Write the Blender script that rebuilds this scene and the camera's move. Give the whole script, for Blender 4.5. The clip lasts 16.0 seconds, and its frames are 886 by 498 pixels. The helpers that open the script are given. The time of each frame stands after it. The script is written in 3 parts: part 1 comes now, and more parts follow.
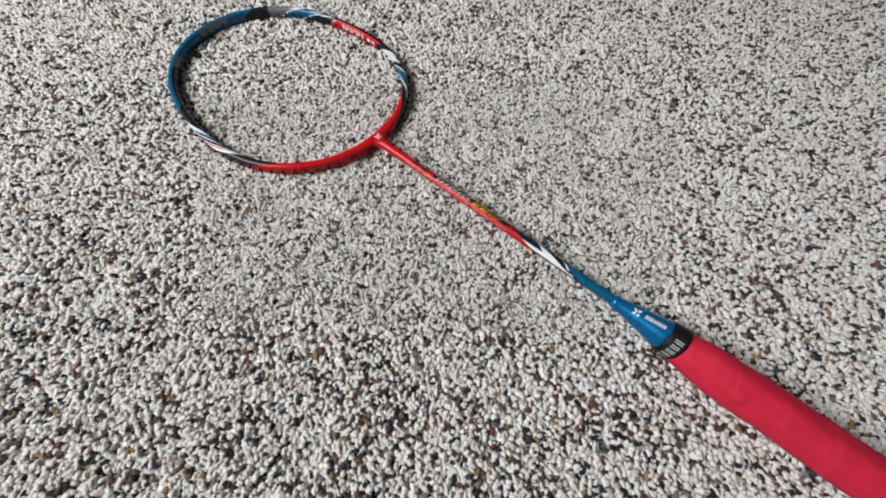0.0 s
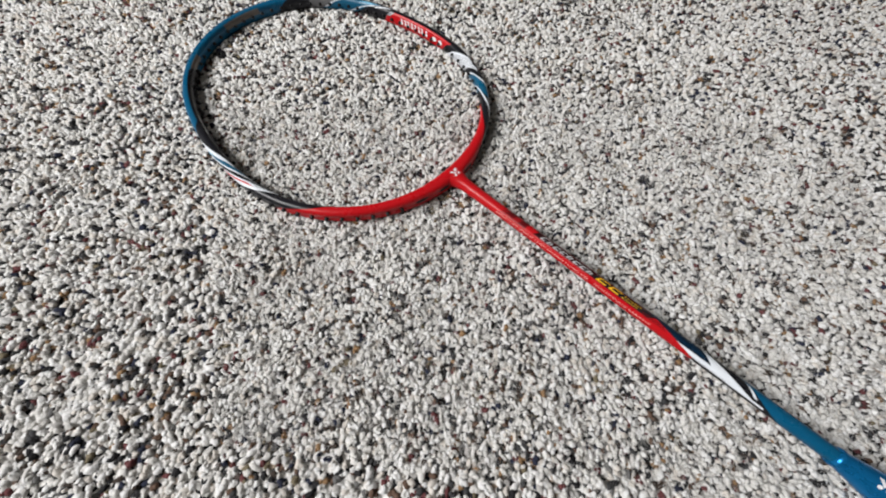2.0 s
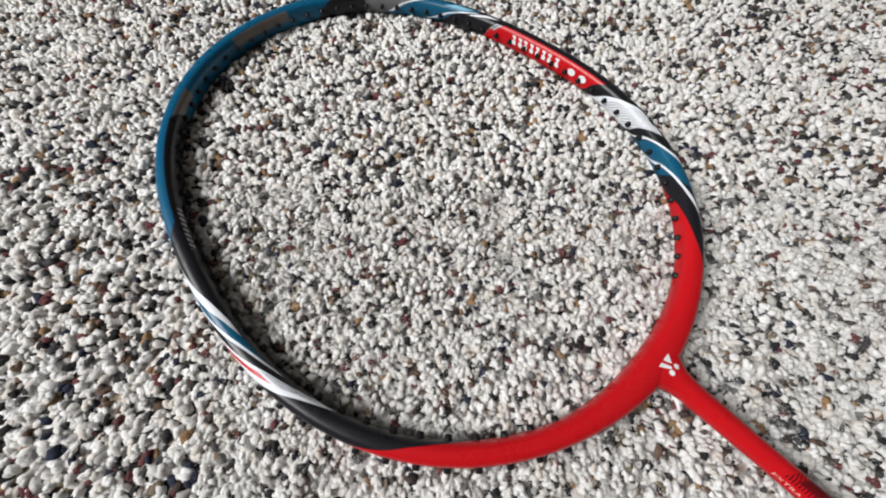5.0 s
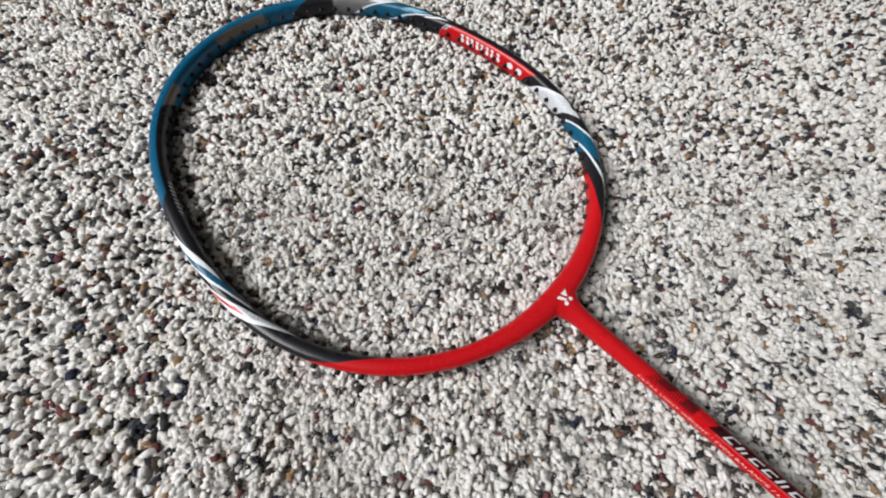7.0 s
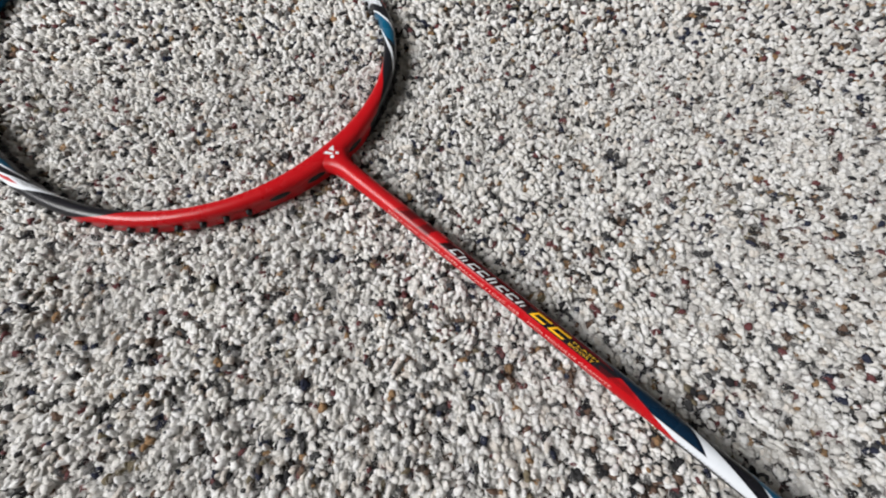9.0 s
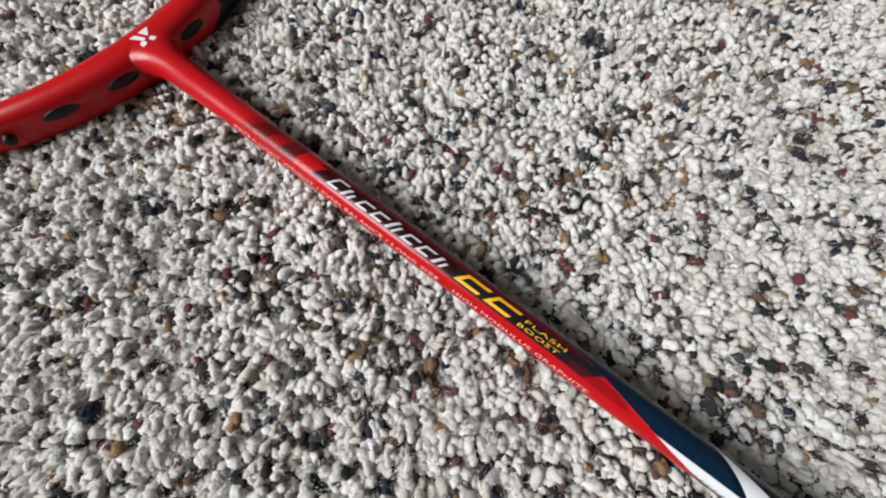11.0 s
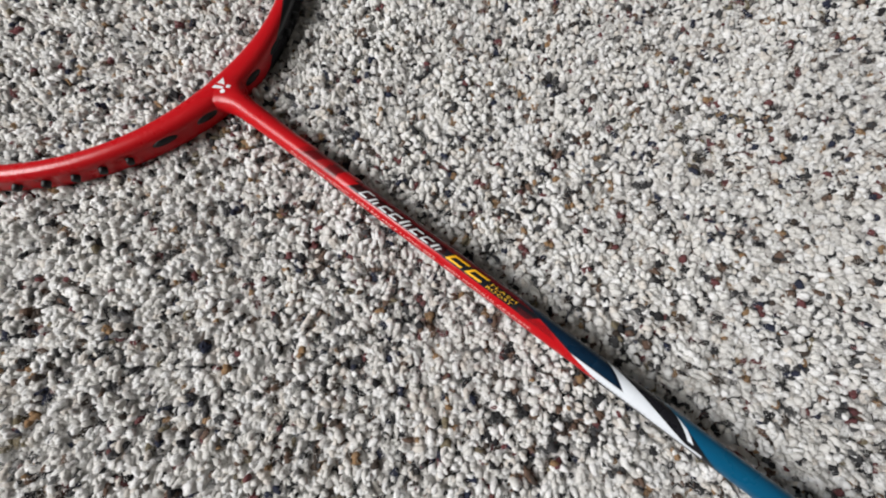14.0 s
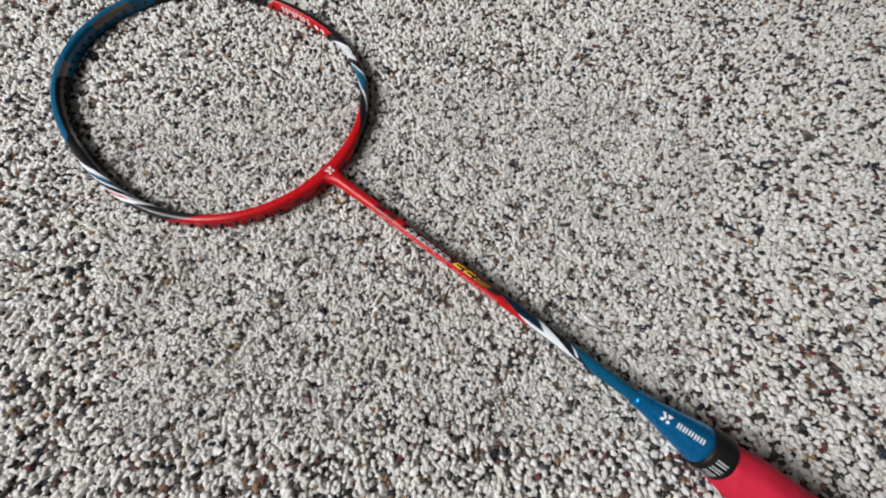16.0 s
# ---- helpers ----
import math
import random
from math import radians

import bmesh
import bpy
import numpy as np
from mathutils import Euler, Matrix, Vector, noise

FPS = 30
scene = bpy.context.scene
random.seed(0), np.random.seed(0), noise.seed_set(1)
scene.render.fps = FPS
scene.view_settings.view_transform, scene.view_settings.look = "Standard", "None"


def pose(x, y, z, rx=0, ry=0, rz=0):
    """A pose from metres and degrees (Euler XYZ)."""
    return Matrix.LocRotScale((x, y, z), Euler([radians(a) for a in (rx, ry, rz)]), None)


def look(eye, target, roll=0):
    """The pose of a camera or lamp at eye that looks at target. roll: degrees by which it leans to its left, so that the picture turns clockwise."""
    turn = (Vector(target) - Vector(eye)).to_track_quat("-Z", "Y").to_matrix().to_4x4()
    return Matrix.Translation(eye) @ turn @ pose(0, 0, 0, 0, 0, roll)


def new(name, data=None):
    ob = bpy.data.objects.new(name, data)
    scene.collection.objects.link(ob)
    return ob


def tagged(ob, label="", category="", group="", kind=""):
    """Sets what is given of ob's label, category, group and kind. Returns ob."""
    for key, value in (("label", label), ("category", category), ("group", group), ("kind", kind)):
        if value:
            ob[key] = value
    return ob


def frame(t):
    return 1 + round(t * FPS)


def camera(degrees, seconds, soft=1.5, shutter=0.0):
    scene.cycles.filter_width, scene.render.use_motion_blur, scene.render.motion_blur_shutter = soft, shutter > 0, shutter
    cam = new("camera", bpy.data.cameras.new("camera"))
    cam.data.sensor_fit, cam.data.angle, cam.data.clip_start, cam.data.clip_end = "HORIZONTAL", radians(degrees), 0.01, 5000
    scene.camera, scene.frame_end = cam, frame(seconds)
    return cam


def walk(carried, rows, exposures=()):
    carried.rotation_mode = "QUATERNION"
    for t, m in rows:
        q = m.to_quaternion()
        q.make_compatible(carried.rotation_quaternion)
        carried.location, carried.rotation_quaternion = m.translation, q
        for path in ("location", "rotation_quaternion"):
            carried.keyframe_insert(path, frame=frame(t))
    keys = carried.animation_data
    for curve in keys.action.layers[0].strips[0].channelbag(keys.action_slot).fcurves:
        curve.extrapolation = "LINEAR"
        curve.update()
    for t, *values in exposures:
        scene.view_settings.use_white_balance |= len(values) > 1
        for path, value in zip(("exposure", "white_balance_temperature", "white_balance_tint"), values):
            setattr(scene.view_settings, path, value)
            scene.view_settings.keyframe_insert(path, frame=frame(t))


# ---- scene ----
cam = camera(107.0, 16.0, 2.0)
PATH = [
    (0, (0.17757, -0.12964, 0.22803), (0.04731, 0.04422, -0.22465), 3.40),
    (0.5, (0.15481, -0.12508, 0.21809), (0.02265, 0.04481, -0.23356), 2.89),
    (1, (0.13414, -0.12073, 0.20759), (-0.00025, 0.04496, -0.24297), 2.47),
    (1.5, (0.11055, -0.11227, 0.19201), (-0.02650, 0.04966, -0.25716), 2.23),
    (2, (0.08622, -0.10457, 0.18108), (-0.05259, 0.05237, -0.26737), 1.62),
    (2.5, (0.06105, -0.09345, 0.17032), (-0.08024, 0.05928, -0.27689), 0.90),
    (3, (0.03044, -0.07865, 0.15412), (-0.11254, 0.07018, -0.29195), 0.40),
    (3.5, (-0.00033, -0.07293, 0.14049), (-0.14457, 0.07235, -0.30444), 0.17),
    (4, (-0.03156, -0.07075, 0.12557), (-0.17777, 0.07007, -0.31827), -0.24),
    (4.2, (-0.04273, -0.06753, 0.12185), (-0.18703, 0.07228, -0.32297), 0.26),
    (6.3, (-0.04200, -0.05619, 0.12494), (-0.18064, 0.08578, -0.32200), 1.44),
    (6.5, (-0.03466, -0.05645, 0.12783), (-0.17206, 0.08560, -0.31952), 1.61),
    (7, (-0.00871, -0.06069, 0.13958), (-0.14495, 0.08254, -0.30800), 1.65),
    (7.5, (0.01838, -0.07240, 0.13594), (-0.11798, 0.07522, -0.31064), 2.05),
    (8, (0.04985, -0.06134, 0.13177), (-0.08088, 0.08565, -0.31669), 2.26),
    (8.5, (0.07565, -0.04970, 0.12929), (-0.04831, 0.09928, -0.32052), 2.56),
    (9, (0.09757, -0.03905, 0.12721), (-0.01857, 0.10512, -0.32750), 2.07),
    (9.5, (0.10500, -0.03082, 0.11297), (-0.00345, 0.10887, -0.34646), 1.96),
    (9.7, (0.10746, -0.02686, 0.10712), (0.00372, 0.10951, -0.35489), 1.91),
    (11.8, (0.11320, -0.01399, 0.07478), (0.04049, 0.10038, -0.40651), 5.11),
    (12, (0.11306, -0.01490, 0.07513), (0.04129, 0.09834, -0.40656), 5.14),
    (12.5, (0.11549, -0.01495, 0.07894), (0.04551, 0.09638, -0.40345), 5.27),
    (13, (0.11628, -0.01488, 0.08444), (0.04817, 0.09375, -0.39884), 5.30),
    (13.5, (0.11747, -0.02026, 0.09633), (0.04757, 0.09415, -0.38536), 5.97),
    (14, (0.11940, -0.02360, 0.11452), (0.05101, 0.09007, -0.36877), 6.48),
    (14.5, (0.12340, -0.03184, 0.13634), (0.05055, 0.08293, -0.34723), 5.46),
    (15, (0.12809, -0.03385, 0.15611), (0.05098, 0.08536, -0.32684), 5.17),
    (15.5, (0.13104, -0.04428, 0.18055), (0.04482, 0.08643, -0.29875), 4.54),
    (16, (0.13449, -0.05389, 0.20280), (0.04010, 0.08722, -0.27276), 4.13),
]
walk(cam, [(t, look(eye, target, roll)) for t, eye, target, roll in PATH], [(0.0, -0.10), (4.0, -0.07), (8.0, 0.0), (12.5, 0.06), (16.0, -0.06)])

# ---------------------------------------------------------------- light
world = bpy.data.worlds.new("sky")
scene.world = world
world.use_nodes = True
wn = world.node_tree
sky = wn.nodes.new("ShaderNodeTexSky")
sky.sky_type, sky.sun_disc = "NISHITA", False
sky.sun_elevation, sky.sun_rotation = radians(38), radians(200)
wn.nodes["Background"].inputs["Strength"].default_value = 0.1
wn.links.new(sky.outputs[0], wn.nodes["Background"].inputs[0])


def window_lamp(name, eye, target, width, height, watts, color):
    data = bpy.data.lights.new(name, "AREA")
    data.shape, data.size, data.size_y, data.energy, data.color = "RECTANGLE", width, height, watts, color
    ob = new(name, data)
    ob.matrix_world = look(eye, target)
    return ob


# daylight in the window's opening
window_lamp("window_light", (-0.72, -0.97, 1.10), (0.0, 0.0, 0.0), 0.95, 0.77, 44.0, (0.985, 0.985, 0.985))


# ---------------------------------------------------------------- materials
class Nodes:
    """A small writer of shader nodes."""

    def __init__(self, name):
        self.mat = bpy.data.materials.new(name)
        self.mat.use_nodes = True
        self.tree = self.mat.node_tree
        self.bsdf = self.tree.nodes["Principled BSDF"]

    def put(self, value, socket):
        if isinstance(value, bpy.types.NodeSocket):
            self.tree.links.new(value, socket)
        else:
            socket.default_value = value

    def math(self, op, a, b=0.0, c=0.0, clamp=False):
        n = self.tree.nodes.new("ShaderNodeMath")
        n.operation, n.use_clamp = op, clamp
        for s, v in zip(n.inputs, (a, b, c)):
            self.put(v, s)
        return n.outputs[0]

    def mix(self, fac, a, b):
        n = self.tree.nodes.new("ShaderNodeMix")
        n.data_type = "RGBA"
        for s, v in ((n.inputs[0], fac), (n.inputs[6], a), (n.inputs[7], b)):
            self.put((*v, 1.0) if isinstance(v, tuple) and len(v) == 3 else v, s)
        return n.outputs[2]

    def coords(self, which="Object"):
        return self.tree.nodes.new("ShaderNodeTexCoord").outputs[which]

    def noise(self, scale, detail=3.0, rough=0.55, vector=None):
        n = self.tree.nodes.new("ShaderNodeTexNoise")
        n.inputs["Scale"].default_value, n.inputs["Detail"].default_value, n.inputs["Roughness"].default_value = scale, detail, rough
        self.tree.links.new(vector or self.coords(), n.inputs["Vector"])
        return n.outputs[0]

    def ramp(self, fac, stops, constant=False):
        n = self.tree.nodes.new("ShaderNodeValToRGB")
        r = n.color_ramp
        r.interpolation = "CONSTANT" if constant else "LINEAR"
        while len(r.elements) < len(stops):
            r.elements.new(1.0)
        for e, (p, col) in zip(r.elements, stops):
            e.position, e.color = p, (*col, 1.0)
        self.put(fac, n.inputs[0])
        return n.outputs[0]

    def bump(self, height, strength, distance):
        n = self.tree.nodes.new("ShaderNodeBump")
        n.inputs["Strength"].default_value, n.inputs["Distance"].default_value = strength, distance
        self.tree.links.new(height, n.inputs["Height"])
        self.tree.links.new(n.outputs[0], self.bsdf.inputs["Normal"])

    def done(self, color, rough, metallic=0.0, coat=0.0, coat_rough=0.1, specular=None):
        for key, v in (("Base Color", color), ("Roughness", rough), ("Metallic", metallic), ("Coat Weight", coat), ("Coat Roughness", coat_rough)):
            if isinstance(v, tuple):
                v = (*v, 1.0)
            self.put(v, self.bsdf.inputs[key])
        if specular is not None:
            self.bsdf.inputs["Specular IOR Level"].default_value = specular
        return self.mat


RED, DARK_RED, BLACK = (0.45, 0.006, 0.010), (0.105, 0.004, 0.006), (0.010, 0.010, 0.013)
NAVY, TEAL, BLUE = (0.002, 0.007, 0.018), (0.006, 0.080, 0.150), (0.003, 0.080, 0.165)
WHITE, SILVER, TAUPE, PALE = (0.70, 0.73, 0.77), (0.36, 0.37, 0.39), (0.13, 0.115, 0.10), (0.20, 0.43, 0.58)
GREY = (0.13, 0.13, 0.135)


def paint_layers(m, base, layers, edge_u, edge_v):
    """Paint laid on in the (along, around) coordinates of a tube. A layer: colour, start, slant of the start, end, slant of the end,
    from and to round the tube, and perhaps a stripe's period and slant."""
    sep = m.tree.nodes.new("ShaderNodeSeparateXYZ")
    m.tree.links.new(m.coords("UV"), sep.inputs[0])
    u, v = sep.outputs[0], sep.outputs[1]
    color = base
    for col, u0, k0, u1, k1, v0, v1, *stripe in layers:
        a = m.math("SUBTRACT", u, m.math("MULTIPLY_ADD", v, k0, u0))
        b = m.math("SUBTRACT", m.math("MULTIPLY_ADD", v, k1, u1), u)
        f = m.math("MINIMUM", m.math("DIVIDE", a, edge_u, clamp=True), m.math("DIVIDE", b, edge_u, clamp=True))
        c = m.math("DIVIDE", m.math("SUBTRACT", v, v0), edge_v, clamp=True)
        d = m.math("DIVIDE", m.math("SUBTRACT", v1, v), edge_v, clamp=True)
        f = m.math("MINIMUM", f, m.math("MINIMUM", c, d))
        if stripe:
            s = m.math("SINE", m.math("MULTIPLY", m.math("MULTIPLY_ADD", v, stripe[1], u), 6.28318 / stripe[0]))
            f = m.math("MULTIPLY", f, m.math("MULTIPLY_ADD", s, 2.0, 0.5, clamp=True))
        color = m.mix(f, color, col)
    return color


def lacquer(name, base, layers, edge_u=0.4, edge_v=3.0, rough=0.29):
    m = Nodes(name)
    color = paint_layers(m, base, layers, edge_u, edge_v)
    fine = m.noise(900.0, 2.0)
    smear = m.noise(60.0, 4.0)
    r = m.math("MULTIPLY_ADD", smear, 0.22, rough - 0.11)
    m.bump(fine, 0.05, 0.0002)
    return m.done(color, r, 0.0, 0.0, 0.16, 0.26)


def plain(name, color, rough, metallic=0.0, coat=0.0, vary=0.12, scale=120.0, bump=0.08, specular=None):
    m = Nodes(name)
    n = m.noise(scale, 4.0)
    dark = tuple(c * (1 - vary) for c in color)
    light = tuple(min(1.0, c * (1 + vary)) for c in color)
    col = m.mix(n, dark, light)
    m.bump(m.noise(scale * 6, 3.0), bump, 0.0004)
    return m.done(col, m.math("MULTIPLY_ADD", n, 0.16, rough - 0.08), metallic, coat, specular=specular)


# head: along = degrees round the head from the throat, around = degrees from the crest, outwards plus
HEAD_PAINT = [
    # blue quarter
    (BLUE, -172, 0, -108, 0.10, -180, 180), (BLUE, 158, -0.06, 181, 0, -180, 180), (BLUE, -181, 0, -170, 0, -180, 180),
    (TAUPE, -151, 0, -136, 0.0, -85, -28), (TAUPE, 173, 0, 181, 0, -90, -38), (TAUPE, -181, 0, -170, 0, -90, -38),
    (BLACK, -141, 0.04, -100, 0, -175, -16),
    (SILVER, -114, 0, -101, 0.0, -75, -45, 1.6, 0.02),
    # crown
    (GREY, 135.5, 0, 151, 0, -130, 20), (TAUPE, 135.5, 0, 151, 0, -20, 20, 5.0, 0.3), (WHITE, 130, -0.05, 136, -0.1, -30, 20),
    (TEAL, 114, -0.12, 131, -0.12, -130, 5), (PALE, 116, -0.12, 123, -0.12, -32, 0),
    (WHITE, 130.0, -0.12, 131.6, -0.12, -110, 10), (WHITE, 107, -0.20, 112, -0.12, -50, 0), (WHITE, 112, -0.16, 113.6, -0.16, -120, -10),
    (GREY, 100.5, -0.05, 106, -0.05, -110, -30), (SILVER, 103.5, -0.05, 106, -0.05, -110, -30, 1.3, 0.05),
    (RED, 66, -0.06, 104, -0.05, -140, -22), (RED, 103, -0.05, 106, -0.05, -140, -75),
    # white lined panel and chevrons
    (WHITE, 48.6, -0.06, 58.2, -0.10, -140, 10), (SILVER, 48.6, -0.06, 55.8, -0.10, -110, 4, 1.1, 0.10), (BLACK, 51.0, 0.02, 53.4, 0.06, 0, 12),
    (TEAL, 35.3, -0.05, 43.2, -0.08, -140, 42), (WHITE, 42.5, -0.09, 44.2, -0.085, -140, 48), (WHITE, 31.6, -0.12, 34.0, -0.11, -140, 58),
    (RED, 48.0, 0.0, 56.0, 0.0, 30, 62),
    # near side spirals
    (WHITE, -88.5, -0.20, -83.0, -0.17, -42, 125), (PALE, -83.4, -0.17, -79.6, -0.18, 22, 125), (TEAL, -83.2, -0.17, -77.4, -0.20, -48, 44),
    (WHITE, -78.0, -0.20, -75.4, -0.20, -55, 100), (WHITE, -70.4, -0.20, -61.5, -0.13, -62, 88), (GREY, -69.6, -0.18, -64.0, -0.14, -56, -4, 1.3, 0.30),
    (RED, -68.2, -0.20, -64.4, -0.20, 2, 72),
    # red throat
    (RED, -43.0, -0.13, 0, 0, -180, 180), (RED, -0.5, 0, 22.5, -0.13, -180, 180),
]
SHAFT_PAINT = [
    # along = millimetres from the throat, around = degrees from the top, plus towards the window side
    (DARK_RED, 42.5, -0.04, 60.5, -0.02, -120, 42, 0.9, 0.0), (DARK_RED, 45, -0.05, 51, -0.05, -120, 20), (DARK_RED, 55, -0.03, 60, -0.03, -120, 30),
    (RED, 60.5, -0.02, 63.5, -0.04, -180, 180),
    # first layer: shading of the side away from the window, painted as dark red
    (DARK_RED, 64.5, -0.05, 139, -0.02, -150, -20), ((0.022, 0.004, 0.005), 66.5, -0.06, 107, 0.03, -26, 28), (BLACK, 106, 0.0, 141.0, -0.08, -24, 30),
    (SILVER, 68, 0, 101, 0, 30, 34),
    (DARK_RED, 134, 0.06, 146, 0.10, 0, 34, 0.8, -0.10),
    # spirals of navy, white and black
    (WHITE, 145.3, 0.275, 212, 0, -180, 180),
    (NAVY, 145.3, 0.275, 169.8, 0.09, -180, 36), ((0.003, 0.024, 0.055), 147.5, 0.275, 168, 0.09, -60, 30, 2.6, -0.275),
    (BLACK, 179, 0.25, 212, 0, -180, 62), (BLACK, 165, 0.0, 212, 0, 74, 180), (GREY, 163, 0, 182, 0, 64, 78, 1.3, 0.05), (BLACK, 196, 0.05, 212, 0, 20, 180),
    (WHITE, 190, 0.09, 192, 0.09, -40, 40),
    (BLUE, 192, 0.16, 240, 0, -180, 180),
]

head_mat = lacquer("head_lacquer", BLACK, HEAD_PAINT)
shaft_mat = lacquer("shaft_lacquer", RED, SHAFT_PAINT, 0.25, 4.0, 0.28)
red_mat = lacquer("red_lacquer", RED, [])
blue_mat = plain("blue_metallic_lacquer", (0.005, 0.18, 0.44), 0.28, 0.65, 0.0, 0.08, 200.0, 0.03)
black_mat = plain("black_nylon", (0.008, 0.008, 0.009), 0.42, 0, 0, 0.2, specular=0.25)
band_mat = plain("black_rubber_band", (0.008, 0.008, 0.009), 0.5, 0, 0, 0.2, 200.0, specular=0.2)
white_ink = plain("white_ink", (0.72, 0.73, 0.74), 0.4, 0, 0, 0.04)
grey_ink = plain("grey_ink", (0.42, 0.43, 0.45), 0.4, 0, 0, 0.05)
silver_ink = plain("silver_ink", (0.58, 0.59, 0.60), 0.35, 0, 0, 0.06)
pink_ink = plain("pale_red_ink", (0.78, 0.44, 0.40), 0.4, 0, 0, 0.06)
yellow_ink = plain("yellow_ink", (0.90, 0.47, 0.01), 0.4, 0, 0, 0.05)
grip_mat = plain("red_overgrip", (0.52, 0.015, 0.044), 0.68, 0, 0, 0.10, 90.0, 0.35, specular=0.25)
wall_mat = plain("wall_paint", (0.34, 0.325, 0.30), 0.8, 0, 0, 0.04, 4.0)
ceiling_mat = plain("ceiling_paint", (0.74, 0.73, 0.715), 0.85, 0, 0, 0.03, 4.0)


def tuft_material(name):
    """Yarn in mixed colours, one to a tuft."""
    m = Nodes(name)
    at = m.tree.nodes.new("ShaderNodeAttribute")
    at.attribute_name = "yarn"
    white, cream, char = (0.87, 0.86, 0.845), (0.79, 0.77, 0.735), (0.016, 0.016, 0.019)
    yarn = m.ramp(at.outputs["Fac"], [
        (0.0, cream), (0.20, white), (0.44, (0.72, 0.70, 0.67)), (0.53, (0.74, 0.69, 0.63)), (0.60, (0.48, 0.46, 0.44)), (0.635, (0.17, 0.166, 0.163)),
        (0.675, (0.055, 0.055, 0.058)), (0.735, char), (0.825, (0.055, 0.040, 0.032)), (0.862, (0.14, 0.085, 0.06)), (0.900, (0.30, 0.18, 0.09)),
        (0.925, (0.14, 0.042, 0.045)), (0.955, (0.018, 0.023, 0.048)), (0.985, (0.20, 0.165, 0.105))], True)
    fibre = m.noise(1300.0, 5.0, 0.75)
    blotch = m.noise(14.0, 3.0)
    yarn = m.mix(m.math("MULTIPLY_ADD", fibre, 1.1, -0.25, clamp=True), m.mix(0.16, yarn, (0.0, 0.0, 0.0)), yarn)
    yarn = m.mix(m.math("MULTIPLY", blotch, 0.06), yarn, (0.52, 0.49, 0.46))
    m.bump(fibre, 0.7, 0.0008)
    m.bsdf.inputs["Sheen Weight"].default_value = 0.03
    m.bsdf.inputs["Sheen Roughness"].default_value = 0.5
    return m.done(yarn, 0.95, specular=0.05)


def backing_material(name):
    m = Nodes(name)
    v = m.tree.nodes.new("ShaderNodeTexVoronoi")
    v.inputs["Scale"].default_value = 330.0
    m.tree.links.new(m.coords(), v.inputs["Vector"])
    sep = m.tree.nodes.new("ShaderNodeSeparateColor")
    m.tree.links.new(v.outputs["Color"], sep.inputs[0])
    col = m.ramp(sep.outputs[0], [(0.0, (0.74, 0.72, 0.69)), (0.36, (0.62, 0.60, 0.57)), (0.60, (0.25, 0.24, 0.23)), (0.64, (0.026, 0.026, 0.028)), (0.83, (0.065, 0.05, 0.045)), (0.90, (0.17, 0.095, 0.07)), (0.95, (0.38, 0.30, 0.23))], True)
    m.bump(v.outputs["Distance"], 0.8, 0.003)
    return m.done(col, 0.95, specular=0.1)


tuft_mat, backing_mat = tuft_material("carpet_yarn"), backing_material("carpet_backing")


# ---------------------------------------------------------------- mesh helpers
def part(name, bm, material, parent=None, label="", smooth=True):
    """Links a bmesh as one mesh object under a thing or a part."""
    me = bpy.data.meshes.new(name)
    bmesh.ops.recalc_face_normals(bm, faces=bm.faces)
    bm.to_mesh(me)
    bm.free()
    me.materials.append(material)
    if smooth:
        me.polygons.foreach_set("use_smooth", [True] * len(me.polygons))
    ob = new(name, me)
    ob.parent = parent
    if label:
        tagged(ob, label)
    return ob


def block(lo, hi, bevel=0.0):
    bm = bmesh.new()
    bmesh.ops.create_cube(bm, size=1.0)
    for v in bm.verts:
        v.co = [a + (b - a) * (c + 0.5) for a, b, c in zip(lo, hi, v.co)]
    if bevel:
        bmesh.ops.bevel(bm, geom=bm.edges[:], offset=bevel, segments=2, affect="EDGES")
    return bm


def tube(rings, uvs=None, closed=False):
    """Skin over rings of points; uvs: (along per ring, around per point plus one)."""
    bm = bmesh.new()
    lay = bm.loops.layers.uv.new("uv") if uvs else None
    vs = [[bm.verts.new(p) for p in ring] for ring in rings]
    n = len(vs[0])
    last = len(vs) if closed else len(vs) - 1
    for i in range(last):
        j = (i + 1) % len(vs)
        for k in range(n):
            l = (k + 1) % n
            f = bm.faces.new((vs[i][k], vs[j][k], vs[j][l], vs[i][l]))
            if lay:
                for loop, (a, b) in zip(f.loops, ((i, k), (i + 1, k), (i + 1, k + 1), (i, k + 1))):
                    loop[lay].uv = (uvs[0][a], uvs[1][b])
    if not closed:
        for ring in (vs[0], vs[-1]):
            bm.faces.new(ring)
    return bm


# ---------------------------------------------------------------- room
X0, X1, Y0, Y1, H, T = -2.4, 2.2, -0.95, 2.7, 2.45, 0.12
floor = part("floor", block((X0 - T, Y0 - T, -0.06), (X1 + T, Y1 + T, -0.0012)), backing_mat, smooth=False)
tagged(floor, "backing of a mottled grey carpet under the pile", "floor", kind="structure")
ceiling = part("ceiling", block((X0 - T, Y0 - T, H), (X1 + T, Y1 + T, H + 0.1)), ceiling_mat, smooth=False)
tagged(ceiling, "plain white painted ceiling", "ceiling", kind="structure")


